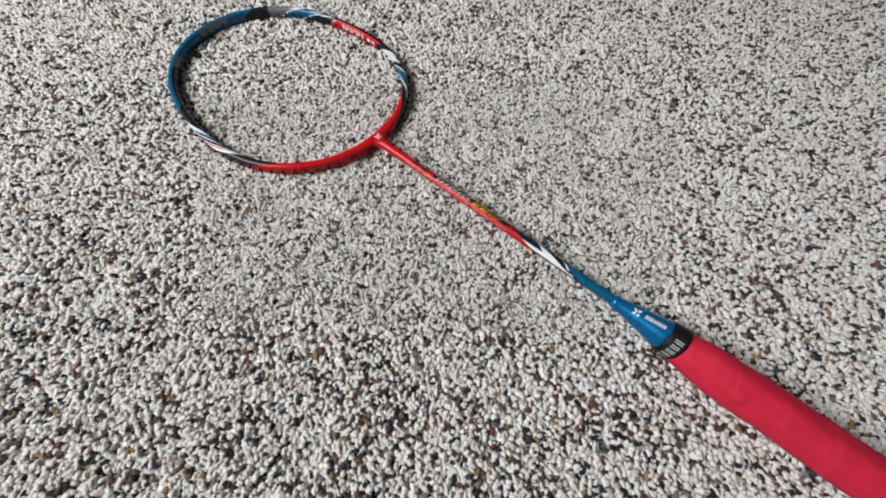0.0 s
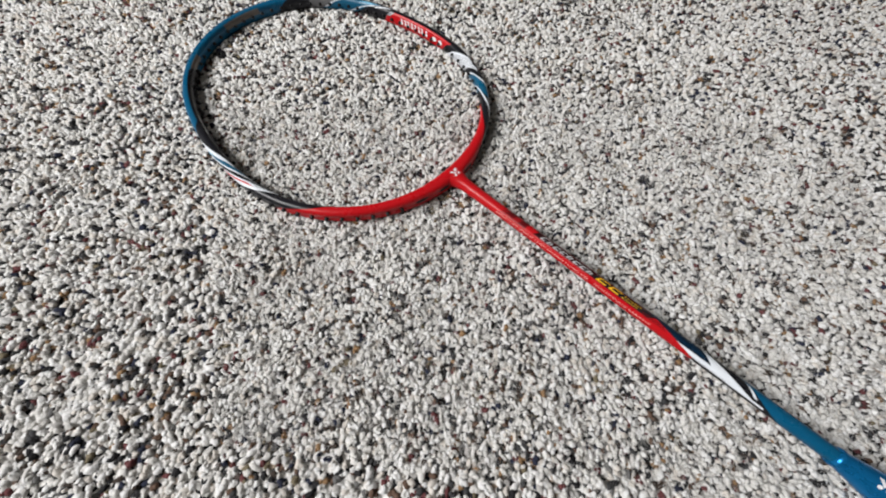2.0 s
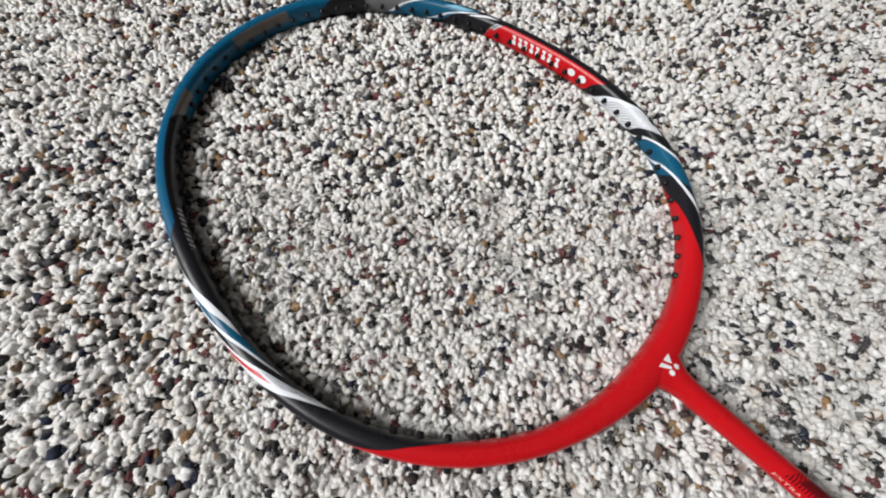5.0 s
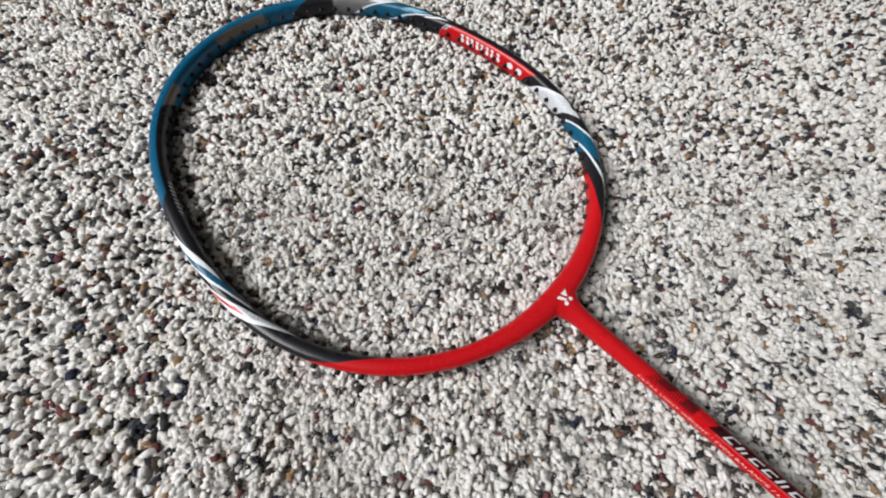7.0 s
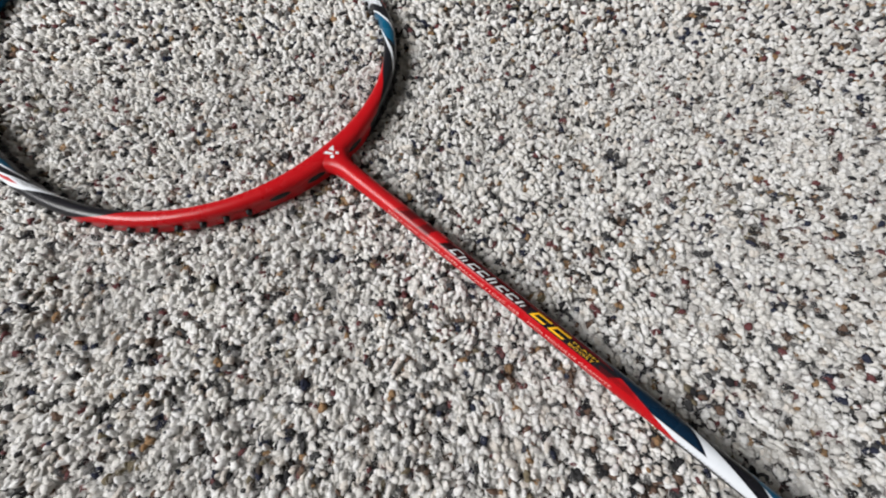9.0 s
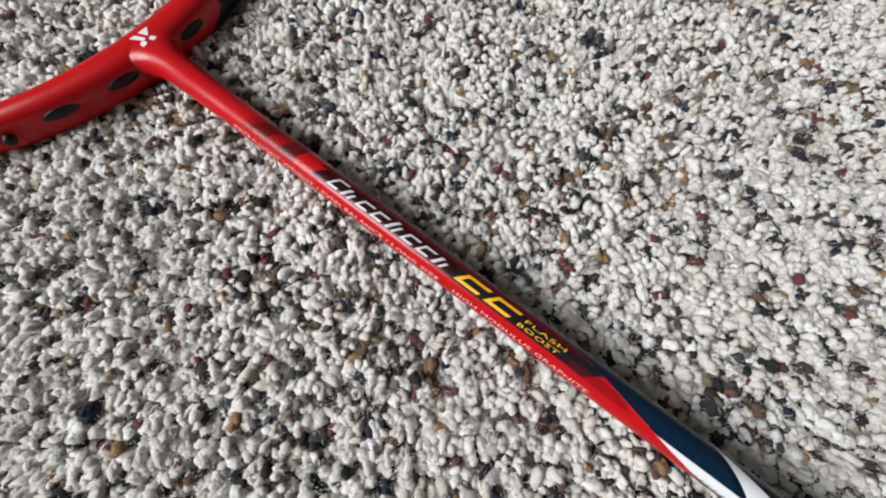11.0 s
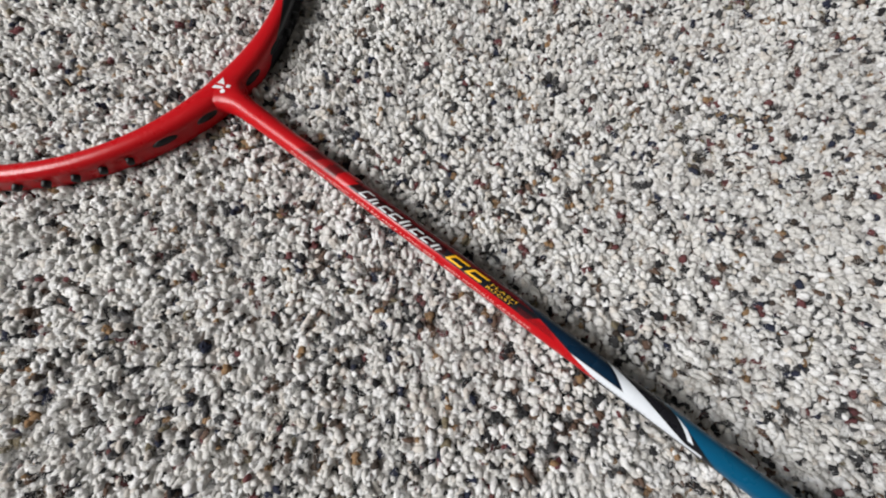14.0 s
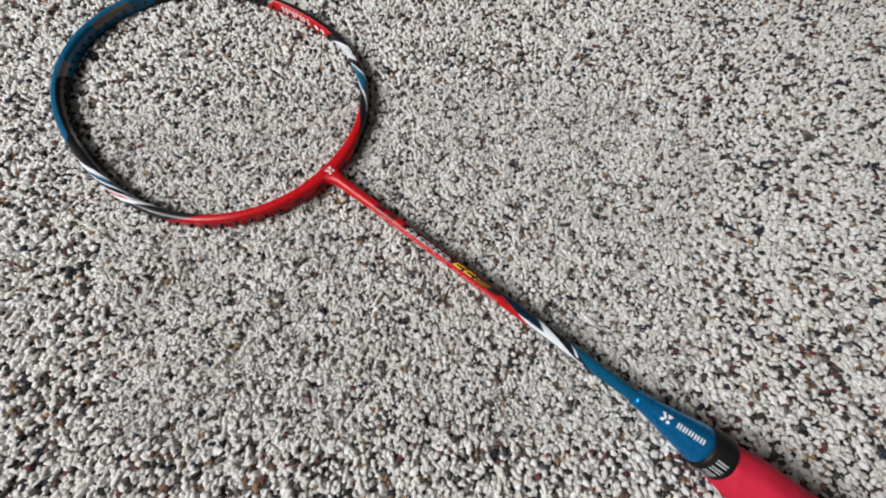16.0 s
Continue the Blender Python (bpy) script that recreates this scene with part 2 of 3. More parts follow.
def wall_with_window(name, y, thick, wx0, wx1, wz0, wz1):
    bm = bmesh.new()
    for lo, hi in (((X0, 0), (wx0, H)), ((wx1, 0), (X1, H)), ((wx0, 0), (wx1, wz0)), ((wx0, wz1), (wx1, H))):
        piece = block((lo[0], min(y, y + thick), lo[1]), (hi[0], max(y, y + thick), hi[1]))
        me = bpy.data.meshes.new("piece")
        piece.to_mesh(me)
        piece.free()
        bm.from_mesh(me)
        bpy.data.meshes.remove(me)
    return tagged(part(name, bm, wall_mat, smooth=False), "plain painted wall with a window opening", "wall", kind="structure")


wall_with_window("wall_south", Y0, -T, -1.26, -0.18, 0.66, 1.54)
tagged(part("wall_north", block((X0, Y1, 0), (X1, Y1 + T, H)), wall_mat, smooth=False), "plain painted wall", "wall", kind="structure")
for name, x in (("wall_west", X0 - T), ("wall_east", X1)):
    tagged(part(name, block((x, Y0 - T, 0), (x + T, Y1 + T, H)), wall_mat, smooth=False), "plain painted wall", "wall", kind="structure")

# ---------------------------------------------------------------- racket
racket = tagged(new("badminton_racket"), "unstrung red, blue and black badminton racket lying on carpet", "racket")
CX = -0.125


def head_radius(th):
    """Radius of the crest's middle line round the head's centre."""
    return (109.6 + 3.6 * math.cos(th) + 13.2 * math.cos(2 * th) - 1.3 * math.cos(3 * th) - 0.35 * math.cos(4 * th)) / 1000


HEAD_Z, HEAD_H = 0.0056, 0.0108


def head_frame(th):
    """Centre, outward normal and section width at an angle round the head."""
    p = [Vector((CX + head_radius(a) * math.cos(a), head_radius(a) * math.sin(a), HEAD_Z)) for a in (th - 0.004, th, th + 0.004)]
    along = (p[2] - p[0]).normalized()
    out = Vector((along.y, -along.x, 0))
    return p[1], out, along


def axis_z(x):
    return 0.0062 + 0.0225 * max(x, -0.02)


def head_mesh():
    n, m = 480, 32
    rings, us = [], []
    for i in range(n):
        th = 2 * math.pi * i / n - math.pi
        c, out, _ = head_frame(th)
        near = math.exp(-(th / 0.22) ** 2)
        w = 0.0072 + 0.0030 * near
        ring = []
        for k in range(m):
            a = 2 * math.pi * k / m - math.pi
            s, q = math.sin(a), math.cos(a)
            r = math.copysign(abs(s) ** 0.80, s) * w / 2
            z = math.copysign(abs(q) ** 0.72, q) * HEAD_H / 2
            # shallow string groove round the outside
            if s > 0:
                r -= 0.0007 * math.exp(-(z / 0.0018) ** 2) * (1 - near)
            ring.append(c + out * r + Vector((0, 0, z)))
        rings.append(ring)
    us = [360.0 * i / n - 180 for i in range(n + 1)]
    vs = [360.0 * k / m - 180 for k in range(m + 1)]
    return tube(rings, (us, vs), True)


head = part("frame", head_mesh(), head_mat, racket, "oval head frame in red, black, blue and white lacquer")


def loft(stations, m=28, power=0.86, uv=False, top_flat=0.0):
    """Stations: x, half width, half height, centre z."""
    rings = []
    for x, hw, hh, zc, *own in stations:
        ring = []
        power = own[0] if own else power
        for k in range(m):
            a = 2 * math.pi * k / m - math.pi
            s, q = -math.sin(a), math.cos(a)
            ring.append(Vector((x, math.copysign(abs(s) ** power, s) * hw, zc + math.copysign(abs(q) ** power, q) * hh)))
        rings.append(ring)
    uvs = ([s[0] * 1000 for s in stations], [360.0 * k / m - 180 for k in range(m + 1)]) if uv else None
    return tube(rings, uvs)


# throat: flares from the shaft into the frame
def flare_height(f):
    return 0.00415 + 0.00035 * math.sin(min(1.0, f / 0.4) * math.pi) - 0.00060 * f * f


st = []
for i in range(25):
    f = i / 24
    x = -0.0005 + 0.039 * f
    d = max(0.0, 1 - max(0.0, x - 0.0035) / 0.0095)
    hw = 0.0044 + 0.0046 * (1 - math.sqrt(max(0.0, 1 - d * d))) - 0.00085 * f
    hh = flare_height(f)
    g = min(1.0, f / 0.5)
    g = g * g * (3 - 2 * g)
    top = (HEAD_Z + HEAD_H / 2 - 0.00004) * (1 - g) + (axis_z(x) + hh) * g
    st.append((x, hw, hh, top - hh, min(1.0, 0.80 + 0.6 * f)))
throat = part("throat", loft(st, 48), red_mat, racket, "red lacquered joint between frame and shaft")

SHAFT_R = 0.00365
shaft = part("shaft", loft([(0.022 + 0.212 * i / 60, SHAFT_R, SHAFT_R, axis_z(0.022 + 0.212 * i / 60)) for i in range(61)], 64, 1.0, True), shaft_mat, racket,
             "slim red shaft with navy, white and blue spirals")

CONE = [(0.2290, 0.0), (0.2294, 0.0043), (0.2310, 0.0047), (0.2325, 0.0045), (0.2335, 0.0046), (0.242, 0.0060), (0.252, 0.0080), (0.260, 0.0096), (0.2640, 0.0104),
        (0.2655, 0.0106), (0.2665, 0.0102)]


def cone_r(x):
    for (a, ra), (b, rb) in zip(CONE, CONE[1:]):
        if a <= x <= b:
            return ra + (rb - ra) * (x - a) / (b - a)
    return CONE[-1][1]


cone = part("cone", loft([(x, max(r, 0.001), max(r, 0.001), axis_z(x)) for x, r in CONE], 48, 1.0), blue_mat, racket, "metallic blue plastic cone cap")
BAND = [(0.2655, 0.0098), (0.2660, 0.0109), (0.2670, 0.0113), (0.2750, 0.0118), (0.2768, 0.0116), (0.2775, 0.0106)]
band = part("grip_band", loft([(x, r, r, axis_z(x)) for x, r in BAND], 48, 0.97), band_mat, racket, "black rubber band at the grip's end")


def grip_mesh():
    """Overgrip wound in a shallow spiral, with soft overlaps and dents."""
    n, m = 200, 56
    rings = []
    for i in range(n + 1):
        x = 0.2760 + 0.178 * i / n
        f = i / n
        base = 0.0108 + 0.0037 * math.sin(min(1.0, f / 0.16) * math.pi / 2)
        if i == 0:
            base -= 0.0012
        ring = []
        for k in range(m):
            a = 2 * math.pi * k / m
            turn = ((x - 0.2772) / 0.027 + k / m) % 1.0
            lap = 0.00035 * (1 - turn) ** 6 + 0.00008 * math.exp(-((turn - 0.5) / 0.12) ** 2)
            nv = noise.noise(Vector((x * 70, math.cos(a) * 1.1, math.sin(a) * 1.1))) * 0.0008 + noise.noise(Vector((x * 260, math.cos(a) * 4, math.sin(a) * 4))) * 0.00018
            oct_ = 1.0 + 0.018 * math.cos(8 * a)
            pinch = 0.0009 * math.exp(-((x - 0.3125) / 0.0025) ** 2 - ((a - 5.45) / 0.16) ** 2)
            r = base * oct_ + lap + nv + pinch
            ring.append(Vector((x, math.sin(a) * r - 0.0011 - 0.0022 * f, axis_z(x) + math.cos(a) * r)))
        rings.append(ring)
    return tube(rings)


grip = part("overgrip", grip_mesh(), grip_mat, racket, "matt red towel-soft overgrip wound in a spiral")
pommel = part("butt_cap", loft([(0.4530, 0.0135, 0.0135, axis_z(0.45)), (0.4570, 0.0150, 0.0150, axis_z(0.45)), (0.4590, 0.0142, 0.0142, axis_z(0.45))], 32, 0.95), band_mat, racket)


# grommets through the frame
def grommet_mesh():
    bm = bmesh.new()
    rings = []
    for s, r in ((-0.0052, 0.0007), (-0.0051, 0.0011), (-0.0034, 0.0013), (0.0030, 0.0013), (0.0051, 0.0012), (0.0052, 0.0008)):
        rings.append([Vector((s, math.cos(a) * r, math.sin(a) * r)) for a in [math.pi * k / 4 for k in range(8)]])
    bm.free()
    bm = tube(rings)
    me = bpy.data.meshes.new("grommet")
    bmesh.ops.recalc_face_normals(bm, faces=bm.faces)
    bm.to_mesh(me)
    bm.free()
    me.materials.append(black_mat)
    me.polygons.foreach_set("use_smooth", [True] * len(me.polygons))
    return me


grommet = grommet_mesh()


def along_head(step, start):
    """Angles round the head at even steps of length."""
    th, s, out = start, 0.0, []
    while th < start + 2 * math.pi - 0.5 * step / 0.11:
        out.append(th)
        s = 0.0
        while s < step:
            a, b = head_frame(th)[0], head_frame(th + 0.004)[0]
            s += (b - a).length
            th += 0.004
    return out


for th in along_head(0.0088, 0.29):
    if 2 * math.pi - 0.28 < th:
        continue
    c, out, along = head_frame(th)
    ob = new("grommet", grommet)
    ob.matrix_world = Matrix((( out.x, along.x, 0, c.x), (out.y, along.y, 0, c.y), (0, 0, 1, c.z), (0, 0, 0, 1)))
    ob.parent = head

# oblong string slots beside the throat
for th in (-0.215, -0.085, 0.085, 0.215):
    c, out, along = head_frame(th)
    bm = bmesh.new()
    rings = []
    for s, k in ((0.0, 0.8), (0.0012, 1.0), (0.0016, 0.8)):
        rings.append([Vector((s, math.cos(a) * 0.0049 * k, math.sin(a) * 0.0015 * k)) for a in [math.pi * j / 8 for j in range(16)]])
    bm.free()
    slot = part("string_slot", tube(rings), black_mat, head)
    w = 0.0036 + 0.0015 * math.exp(-(th / 0.22) ** 2)
    p = c + out * (w - 0.0016) + Vector((0, 0, 0.0012))
    slot.matrix_world = Matrix(((out.x, along.x, 0, p.x), (out.y, along.y, 0, p.y), (0, 0, 1, p.z), (0, 0, 0, 1)))


# ---------------------------------------------------------------- print on the racket
def flat_shapes(polys):
    bm = bmesh.new()
    for poly in polys:
        bm.faces.new([bm.verts.new((x, y, 0)) for x, y in poly])
    bm.normal_update()
    return bm


def slanted(x0, y0, x1, y1, lean=0.35):
    return [(x0 + lean * y0, y0), (x1 + lean * y0, y0), (x1 + lean * y1, y1), (x0 + lean * y1, y1)]


def disc(x, y, r, n=16):
    return [(x + r * math.cos(2 * math.pi * k / n), y + r * math.sin(2 * math.pi * k / n)) for k in range(n)]


def wrap(bm, place, step):
    """Cuts a flat shape finely, then lays it on a surface by place(x, y)."""
    bmesh.ops.triangulate(bm, faces=bm.faces[:])
    for _ in range(5):
        long_edges = [e for e in bm.edges if e.calc_length() > step]
        if not long_edges:
            break
        bmesh.ops.subdivide_edges(bm, edges=long_edges, cuts=1)
        bmesh.ops.triangulate(bm, faces=bm.faces[:])
    for v in bm.verts:
        v.co = place(v.co.x, v.co.y)
    return bm


def on_shaft(x, around, lift=0.00009):
    """x in metres along, around in degrees from the top towards the near side."""
    a = radians(around)
    r = SHAFT_R + lift
    return Vector((x, -math.sin(a) * r, axis_z(x) + math.cos(a) * r))


DEG = 1 / (SHAFT_R * math.pi / 180)


def shaft_print(name, polys, material, x, around, label=""):
    """Shapes in metres; their y runs up the shaft's far side."""
    return part(name, wrap(flat_shapes(polys), lambda px, py: on_shaft(x + px, around - py * DEG), 0.0006), material, shaft, label)


def letters(text, size, space=1.0):
    cu = bpy.data.curves.new("text", "FONT")
    cu.body, cu.size, cu.space_character, cu.resolution_u = text, size, space, 2
    ob = bpy.data.objects.new("text", cu)
    scene.collection.objects.link(ob)
    me = bpy.data.meshes.new_from_object(ob.evaluated_get(bpy.context.evaluated_depsgraph_get()))
    bpy.data.objects.remove(ob)
    bm = bmesh.new()
    bm.from_mesh(me)
    bpy.data.meshes.remove(me)
    return bm


def shaft_words(text, x0, x1, around, height, material, shear=0.0, label=""):
    bm = letters(text, 1.0, 1.08)
    xs = [v.co.x for v in bm.verts]
    lo, hi = min(xs), max(xs)
    for v in bm.verts:
        y = v.co.y * height / 0.7
        v.co = ((v.co.x - lo) / (hi - lo) * (x1 - x0) + shear * y, y, 0)
    return part("lettering", wrap(bm, lambda px, py: on_shaft(x0 + px, around - py * DEG), 0.0006), material, shaft, label)


shaft_words("EXTRA LIGHT WEIGHT / EVEN BALANCE / LONG SIZE", 0.0395, 0.1045, 70, 0.00105, pink_ink, 0, "small pale capitals along the shaft")
shaft_words("HIGH MODULUS GRAPHITE", 0.1085, 0.1415, 70, 0.00105, pink_ink, 0, "small pale capitals along the shaft")
shaft_words("FLASH", 0.1240, 0.1335, -1, 0.00080, yellow_ink, 0.3, "yellow capitals on black")
shaft_words("BOOST", 0.1230, 0.1325, 20, 0.00080, yellow_ink, 0.3, "yellow capitals on black")

# model name as plain slanted silver shapes, then two yellow ones
def bracket(x, w, h, bar, lean):
    """A slanted open block in one outline."""
    return [(px + lean * py, py) for px, py in ((x, 0), (x + w, 0), (x + w, bar), (x + bar * 1.6, bar), (x + bar * 1.6, h - bar), (x + w, h - bar), (x + w, h), (x, h))]


for i in range(8):
    x, h = 0.0700 + 0.0044 * i, 0.0027 if i in (0, 4) else 0.0021
    if i % 3 == 1:
        shaft_print("silver_mark", [slanted(x, 0, x + 0.0009, h, 0.85)], silver_ink, 0.0, 20)
        shaft_print("silver_mark", [slanted(x + 0.0019, 0, x + 0.0026, h * 0.7, 0.85)], silver_ink, 0.0, 20)
    else:
        shaft_print("silver_mark", [bracket(x, 0.0032, h, 0.00044, 0.85)], silver_ink, 0.0, 20)
for x, w in ((0.1070, 0.0068), (0.1146, 0.0068)):
    shaft_print("yellow_mark", [bracket(x, w - 0.0008, 0.0026, 0.00066, 0.95)], yellow_ink, 0.0, 20)


def twin_mark(size):
    """Two discs with wedges: a plain emblem."""
    s = size
    return [disc(-0.30 * s, -0.36 * s, 0.19 * s), disc(0.30 * s, -0.36 * s, 0.19 * s), [(-0.62 * s, 0.5 * s), (-0.26 * s, 0.5 * s), (0.04 * s, -0.12 * s), (-0.14 * s, -0.22 * s)],
            [(0.62 * s, 0.5 * s), (-0.02 * s, 0.5 * s), (0.22 * s, -0.06 * s)]]


def turned(polys, deg, dx=0.0, dy=0.0):
    c, s = math.cos(radians(deg)), math.sin(radians(deg))
    return [[(c * x - s * y + dx, s * x + c * y + dy) for x, y in p] for p in polys]


# emblem on the throat
def crest_z(x, y):
    """Height of the frame or throat over a place of the plan."""
    th = math.atan2(y, x - CX)
    off = abs(math.hypot(y, x - CX) - head_radius(th)) / (0.0036 + 0.0015 * math.exp(-(th / 0.22) ** 2))
    z = HEAD_Z + HEAD_H / 2 * max(0.0, 1 - off ** 2.5) ** 0.36
    f = (x + 0.0025) / 0.041
    if f > 0:
        wide = next(q[1] for q in st if q[0] >= x)
        own = next(q for q in st if q[0] >= x)
        z = max(z, own[3] + own[2] * max(0.0, 1 - (abs(y) / wide) ** 2.15) ** 0.465)
    return z


part("emblem", wrap(flat_shapes(turned(twin_mark(0.0047), 90, 0.0022, 0.0004)), lambda x, y: Vector((x, y, crest_z(x, y) + 0.0001)), 0.0005), white_ink, head, "small white emblem")


def on_cone(x, s, lift=0.00012):
    r = cone_r(x) + lift
    a = s / r
    return Vector((x, -math.sin(a) * r, axis_z(x) + math.cos(a) * r))


def cone_print(name, polys, parent, material, x, label):
    return part(name, wrap(flat_shapes(polys), lambda px, py: on_cone(x + px, 0.0010 - py), 0.0015), material, parent, label)


cone_print("emblem", twin_mark(0.0044), cone, white_ink, 0.2443, "white emblem on blue")
bars = []
for i in range(5):
    x = 0.0026 * i
    bars += [slanted(x, -0.0013, x + 0.0007, 0.0015, 0.0), slanted(x + 0.0012, -0.0013, x + 0.0019, 0.0015, 0.0)]
cone_print("white_mark", bars, cone, white_ink, 0.2495, "white maker's mark as plain bars")


def on_band(along, x):
    r = 0.01130 + 0.07 * (x - 0.267) + 0.00012
    a = along / r
    return Vector((x, -math.sin(a) * r, axis_z(x) + math.cos(a) * r))


bars = []
for i in range(9):
    y = -0.004 + 0.0040 * i
    if i > 1:
        bars += [slanted(y, 0.0692, y + 0.0007, 0.0742, 0.0), slanted(y + 0.0015, 0.0692, y + 0.0022, 0.0742, 0.0)]
part("grey_mark", wrap(flat_shapes(bars), lambda a, b: on_band(a, 0.2 + b), 0.002), grey_ink, band, "grey maker's mark as plain bars")


# marks on the inner wall of the frame
def on_inner(th, drop, lift=0.0002):
    c, out, _ = head_frame(th)
    z = HEAD_H / 2 - drop
    q = max(-1.0, min(1.0, z / (HEAD_H / 2)))
    s = math.sqrt(max(0.0, 1 - abs(q) ** (2 / 0.72)))
    return c - out * (s ** 0.80 * 0.0036 + lift) + Vector((0, 0, z))


inner_bars = []
for th in (101, 98.6, 96.6, 94.2, 92.0, 89.6, 87.4, 84.6):
    inner_bars += [[(th, 0.0018), (th - 1.3, 0.0018), (th - 1.7, 0.0060), (th - 0.4, 0.0060)]]
for th in (78.2, 74.2):
    inner_bars.append([(th + 1.3 * math.cos(a), 0.0040 + 0.0017 * math.sin(a)) for a in [2 * math.pi * k / 14 for k in range(14)]])
part("white_mark", wrap(flat_shapes(inner_bars), lambda a, d: on_inner(radians(a), d), 0.9), white_ink, head, "white maker's mark as plain bars on red")

outer_bars = []
for i in range(14):
    th = -147 - 1.75 * i
    outer_bars.append([(th, 0.0022), (th - 0.9, 0.0022), (th - 0.9, 0.0052), (th, 0.0052)])


def on_outer(th, drop):
    c, out, _ = head_frame(th)
    z = HEAD_H / 2 - drop
    q = abs(z) / (HEAD_H / 2)
    s = math.sqrt(max(0.0, 1 - q ** (2 / 0.72)))
    return c + out * (s ** 0.80 * 0.0036 + 0.0002) + Vector((0, 0, z))


part("white_mark", wrap(flat_shapes(outer_bars), lambda a, d: on_outer(radians(a), d), 0.9), white_ink, head, "fine white print as plain bars on blue")


# ---------------------------------------------------------------- carpet pile
def swell(c, size, seed):
    """Soft random hills over the plan, from -1 to 1, a few centimetres wide."""
    rng = np.random.default_rng(seed)
    out = np.zeros(len(c))
    for _ in range(14):
        way, turn = rng.uniform(0, 2 * np.pi), rng.uniform(0, 2 * np.pi)
        k = 2 * np.pi / (size * rng.uniform(0.6, 1.7))
        out += np.sin(k * (c[:, 0] * np.cos(way) + c[:, 1] * np.sin(way)) + turn)
    return np.clip(out / 5.0, -1, 1)


def pile(name, tufts, hue, ends, stray, spread, radius, sides, rings, seed):
    """Tufts of twisted yarn, each a clump of soft leaning ends of one colour, joined into one mesh."""
    rng = np.random.default_rng(seed)
    k, n = sides, len(tufts) * ends
    yarn = np.repeat(hue, ends)
    yarn = np.where(rng.random(n) < stray, rng.random(n), yarn)
    rise = 0.0007 * swell(tufts, 0.05, 21) + 0.0005 * swell(tufts, 0.016, 22) + rng.normal(0, 0.00055, len(tufts))
    rise = np.repeat(rise, ends) - 0.0004 * (yarn > 0.635)
    at = np.repeat(tufts, ends, 0) + rng.normal(0, spread, (n, 2))
    ang = 2 * np.pi * np.arange(k) / k
    # each end is longer along its own lean
    bend = np.repeat(rng.normal(0, 0.00055, (len(tufts), 2)), ends, 0) + rng.normal(0, 0.00055, (n, 2))
    way = np.arctan2(bend[:, 1], bend[:, 0])[:, None]
    size = radius * rng.uniform(0.70, 1.25, (n, 1))
    long = rng.uniform(1.0, 1.75, (n, 1))
    top = 0.0009 + rise + rng.normal(0, 0.00030, n)
    verts = []
    for drop, rf in rings:
        r = size * rf * rng.uniform(0.66, 1.34, (n, k))
        z = top[:, None] - drop * size + rng.normal(0, 0.00018, (n, k))
        away = 1 - min(drop, 2.0) / 2.0
        p, q = r * np.cos(ang) * long, r * np.sin(ang)
        verts.append(np.stack([at[:, :1] + bend[:, :1] * away + p * np.cos(way) - q * np.sin(way), at[:, 1:] + bend[:, 1:] * away + p * np.sin(way) + q * np.cos(way), z], -1))
    apex = np.stack([at[:, 0] + bend[:, 0], at[:, 1] + bend[:, 1], top], -1)[:, None]
    verts = np.concatenate(verts + [apex], 1)
    per = verts.shape[1]
    one = []
    for r in range(len(rings) - 1):
        for i in range(k):
            j = (i + 1) % k
            a, b, c, d = r * k + i, r * k + j, (r + 1) * k + j, (r + 1) * k + i
            one += [(a, b, c), (a, c, d)]
    for i in range(k):
        one.append(((len(rings) - 1) * k + i, (len(rings) - 1) * k + (i + 1) % k, per - 1))
    one = np.array(one)
    faces = (one[None] + (np.arange(n) * per)[:, None, None]).reshape(-1, 3)
    me = bpy.data.meshes.new(name)
    me.vertices.add(n * per)
    me.vertices.foreach_set("co", verts.reshape(-1).astype(np.float32))
    me.loops.add(faces.size)
    me.loops.foreach_set("vertex_index", faces.reshape(-1).astype(np.int32))
    me.polygons.add(len(faces))
    me.polygons.foreach_set("loop_start", np.arange(0, faces.size, 3, dtype=np.int32))
    me.polygons.foreach_set("use_smooth", np.full(len(faces), True))
    me.attributes.new("yarn", "FLOAT", "POINT").data.foreach_set("value", np.repeat(yarn, per).astype(np.float32))
    me.update()
    me.materials.append(tuft_mat)
    return new(name, me)


def inside(c, hull):
    keep = np.ones(len(c), bool)
    for (ax, ay), (bx, by) in zip(hull, hull[1:] + hull[:1]):
        keep &= (bx - ax) * (c[:, 1] - ay) - (by - ay) * (c[:, 0] - ax) > 0
    return keep


def cells_in(hull, step, seed, hole=None):
    rng = np.random.default_rng(seed)
    px, py = [p[0] for p in hull], [p[1] for p in hull]
    xs, ys = np.meshgrid(np.arange(min(px), max(px), step), np.arange(min(py), max(py), step * 0.87))
    xs = xs + (np.arange(xs.shape[0]) % 2)[:, None] * step / 2
    c = np.stack([xs.ravel(), ys.ravel()], -1) + rng.normal(0, step * 0.26, (xs.size, 2))
    c = c[inside(c, hull)]
    return c[~inside(c, hole)] if hole else c


def hues(c, seed, power):
    """A yarn for each tuft, dark ones gathered in loose drifts."""
    u = np.random.default_rng(seed).random(len(c)) + 0.07 * swell(c, 0.05, 31) + 0.03 * swell(c, 0.014, 32)
    rank = np.argsort(np.argsort(u)) / len(u)
    return rank ** power


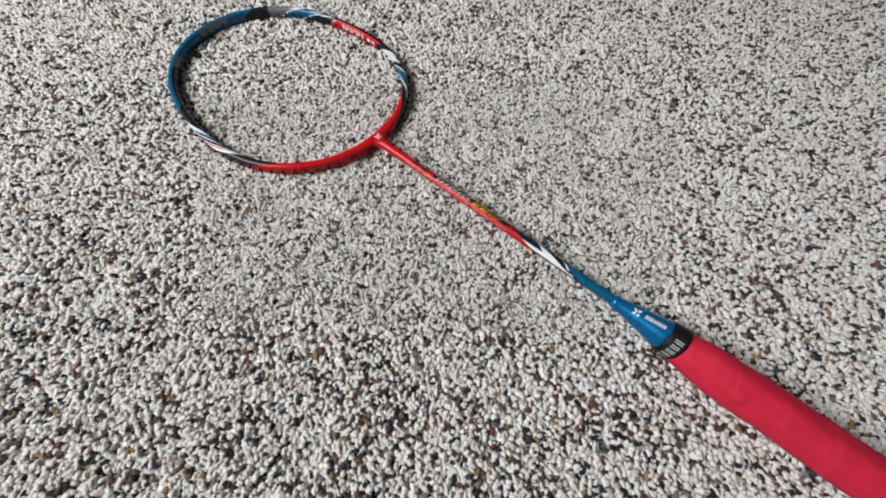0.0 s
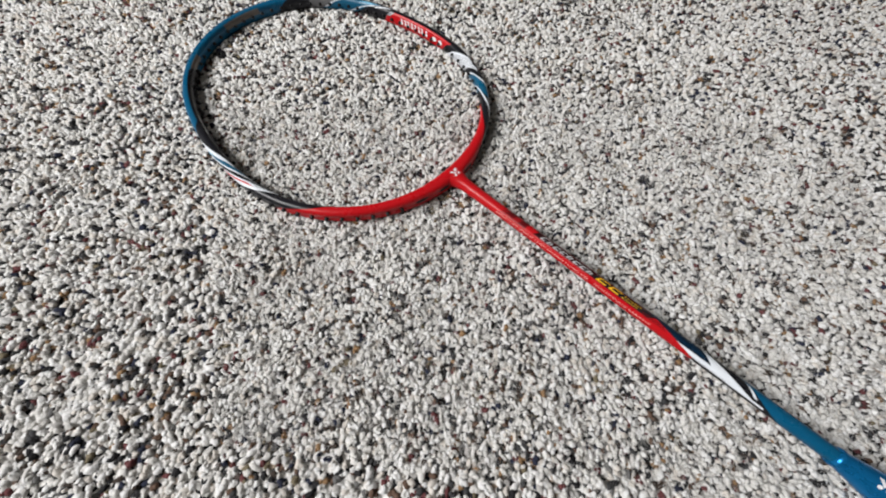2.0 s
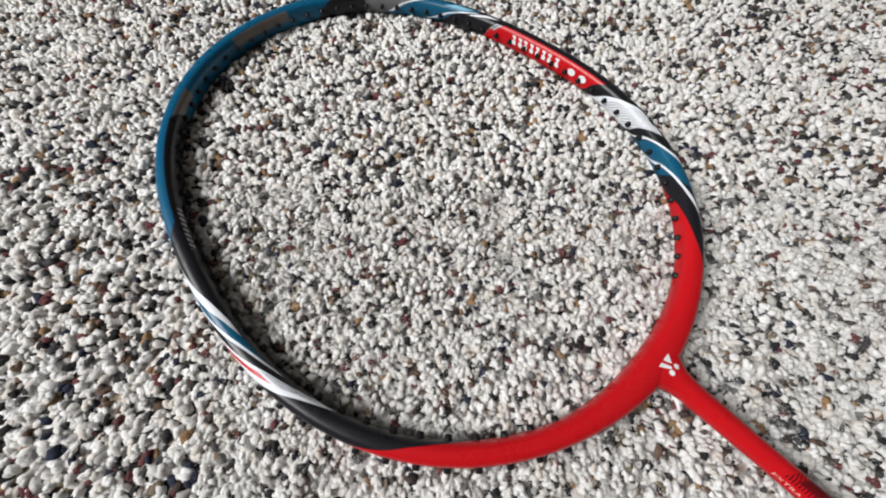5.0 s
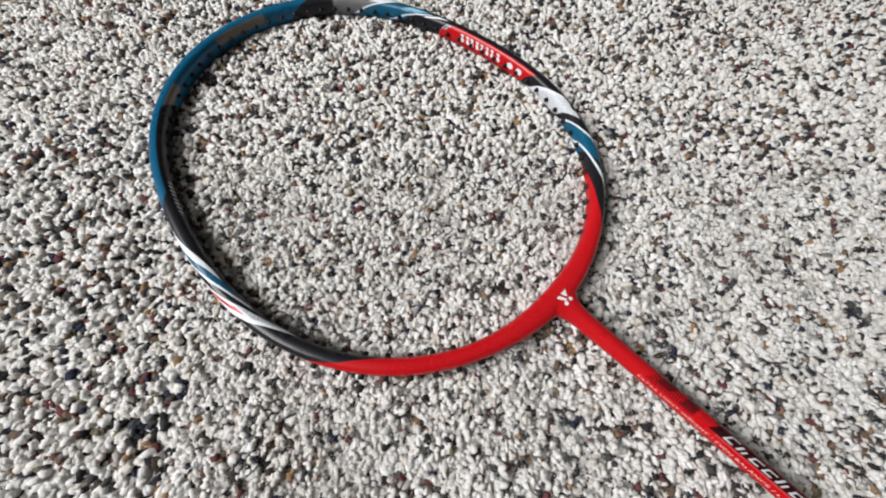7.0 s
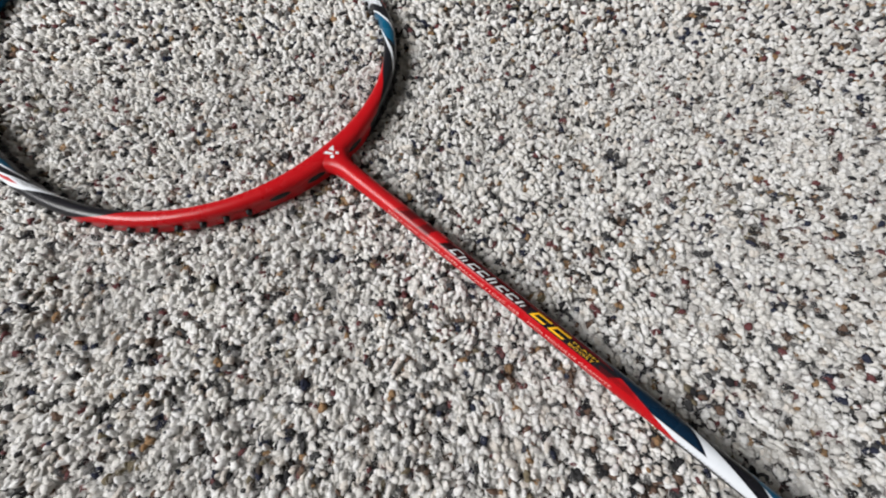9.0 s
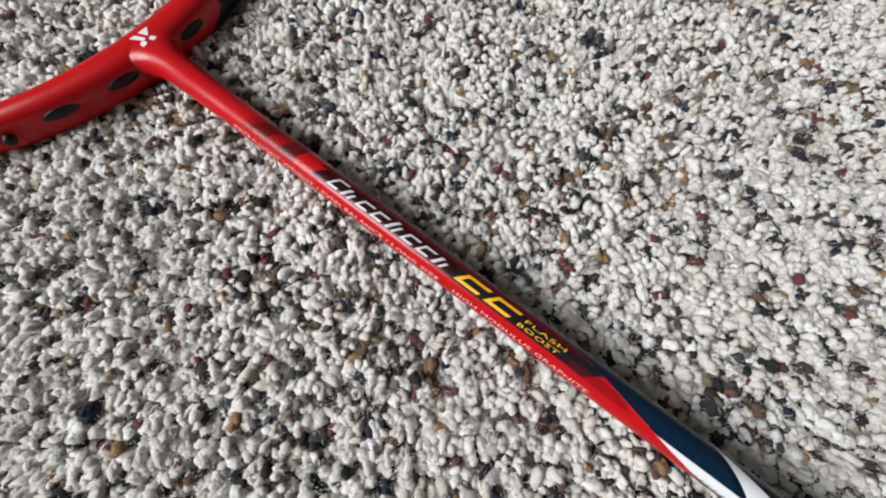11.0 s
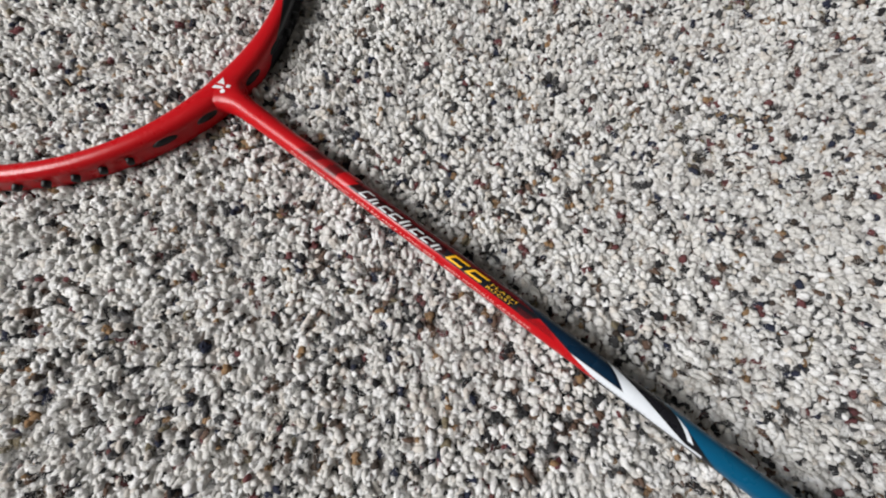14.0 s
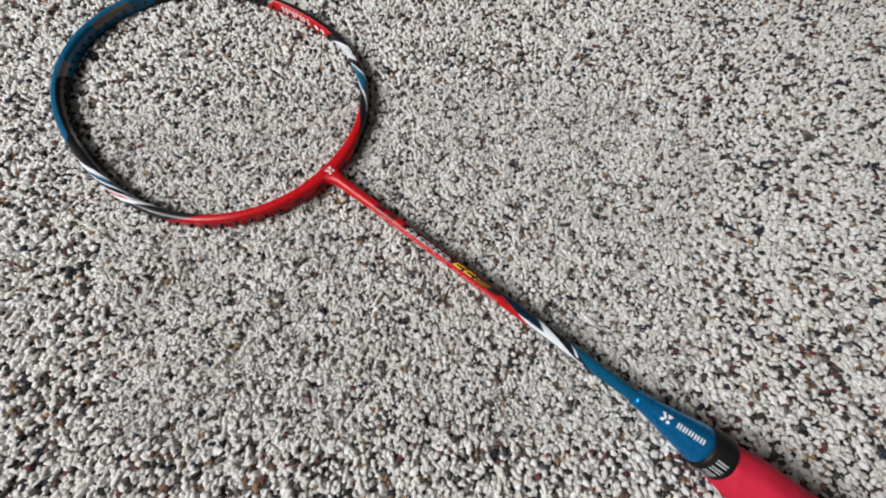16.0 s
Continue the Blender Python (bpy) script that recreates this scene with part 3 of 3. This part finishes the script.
NEAR = [(-0.17, -0.07), (0.02, -0.19), (0.27, 0.0), (0.20, 0.22), (0.06, 0.17)]
FAR = [(-0.54, -0.16), (0.0, -0.37), (0.14, -0.31), (0.46, -0.04), (0.46, 0.30), (0.36, 0.64), (0.26, 0.64)]
near_cells, far_cells = cells_in(NEAR, 0.0024, 3), cells_in(FAR, 0.0028, 4, NEAR)
near_hue, far_hue = hues(near_cells, 15, 1.30), hues(far_cells, 16, 1.10)
for cells, hue, ends, stray, spread, radius, sides, rings, seed in (
        (near_cells, near_hue, 3, 0.24, 0.00060, 0.00100, 6, ((1.6, 1.08), (0.38, 0.86)), 5),
        (far_cells, far_hue, 2, 0.06, 0.00055, 0.00128, 5, ((1.5, 1.10), (0.35, 0.85)), 6)):
    tagged(pile("carpet_pile", cells, hue, ends, stray, spread, radius, sides, rings, seed), "mottled cream, grey and brown tufted carpet pile", "carpet", kind="stuff")


def fuzz(name, tufts, hue, count, seed):
    """Loose fibre ends that stand out of the pile, in the colour of their tuft."""
    rng = np.random.default_rng(seed)
    n = len(tufts) * count
    yarn = np.repeat(hue, count)
    foot = np.concatenate([np.repeat(tufts, count, 0) + rng.normal(0, 0.0011, (n, 2)), rng.normal(0.0003, 0.0006, (n, 1))], 1)
    turn, up = rng.uniform(0, 6.28, n), rng.uniform(0.05, 0.9, n)
    way = np.stack([np.cos(turn) * np.sqrt(1 - up**2), np.sin(turn) * np.sqrt(1 - up**2), up], -1)
    side = np.stack([-np.sin(turn), np.cos(turn), np.zeros(n)], -1) * 0.00006
    tip = foot + way * rng.uniform(0.0006, 0.0014, (n, 1))
    verts = np.stack([foot - side, foot + side, tip], 1)
    me = bpy.data.meshes.new(name)
    me.from_pydata(verts.reshape(-1, 3), [], np.arange(n * 3).reshape(-1, 3))
    me.attributes.new("yarn", "FLOAT", "POINT").data.foreach_set("value", np.repeat(yarn, 3).astype(np.float32))
    me.materials.append(tuft_mat)
    return tagged(new(name, me), "loose fibres standing out of the carpet pile", "carpet", kind="stuff")


fuzz("carpet_fuzz", near_cells, near_hue, 26, 11)
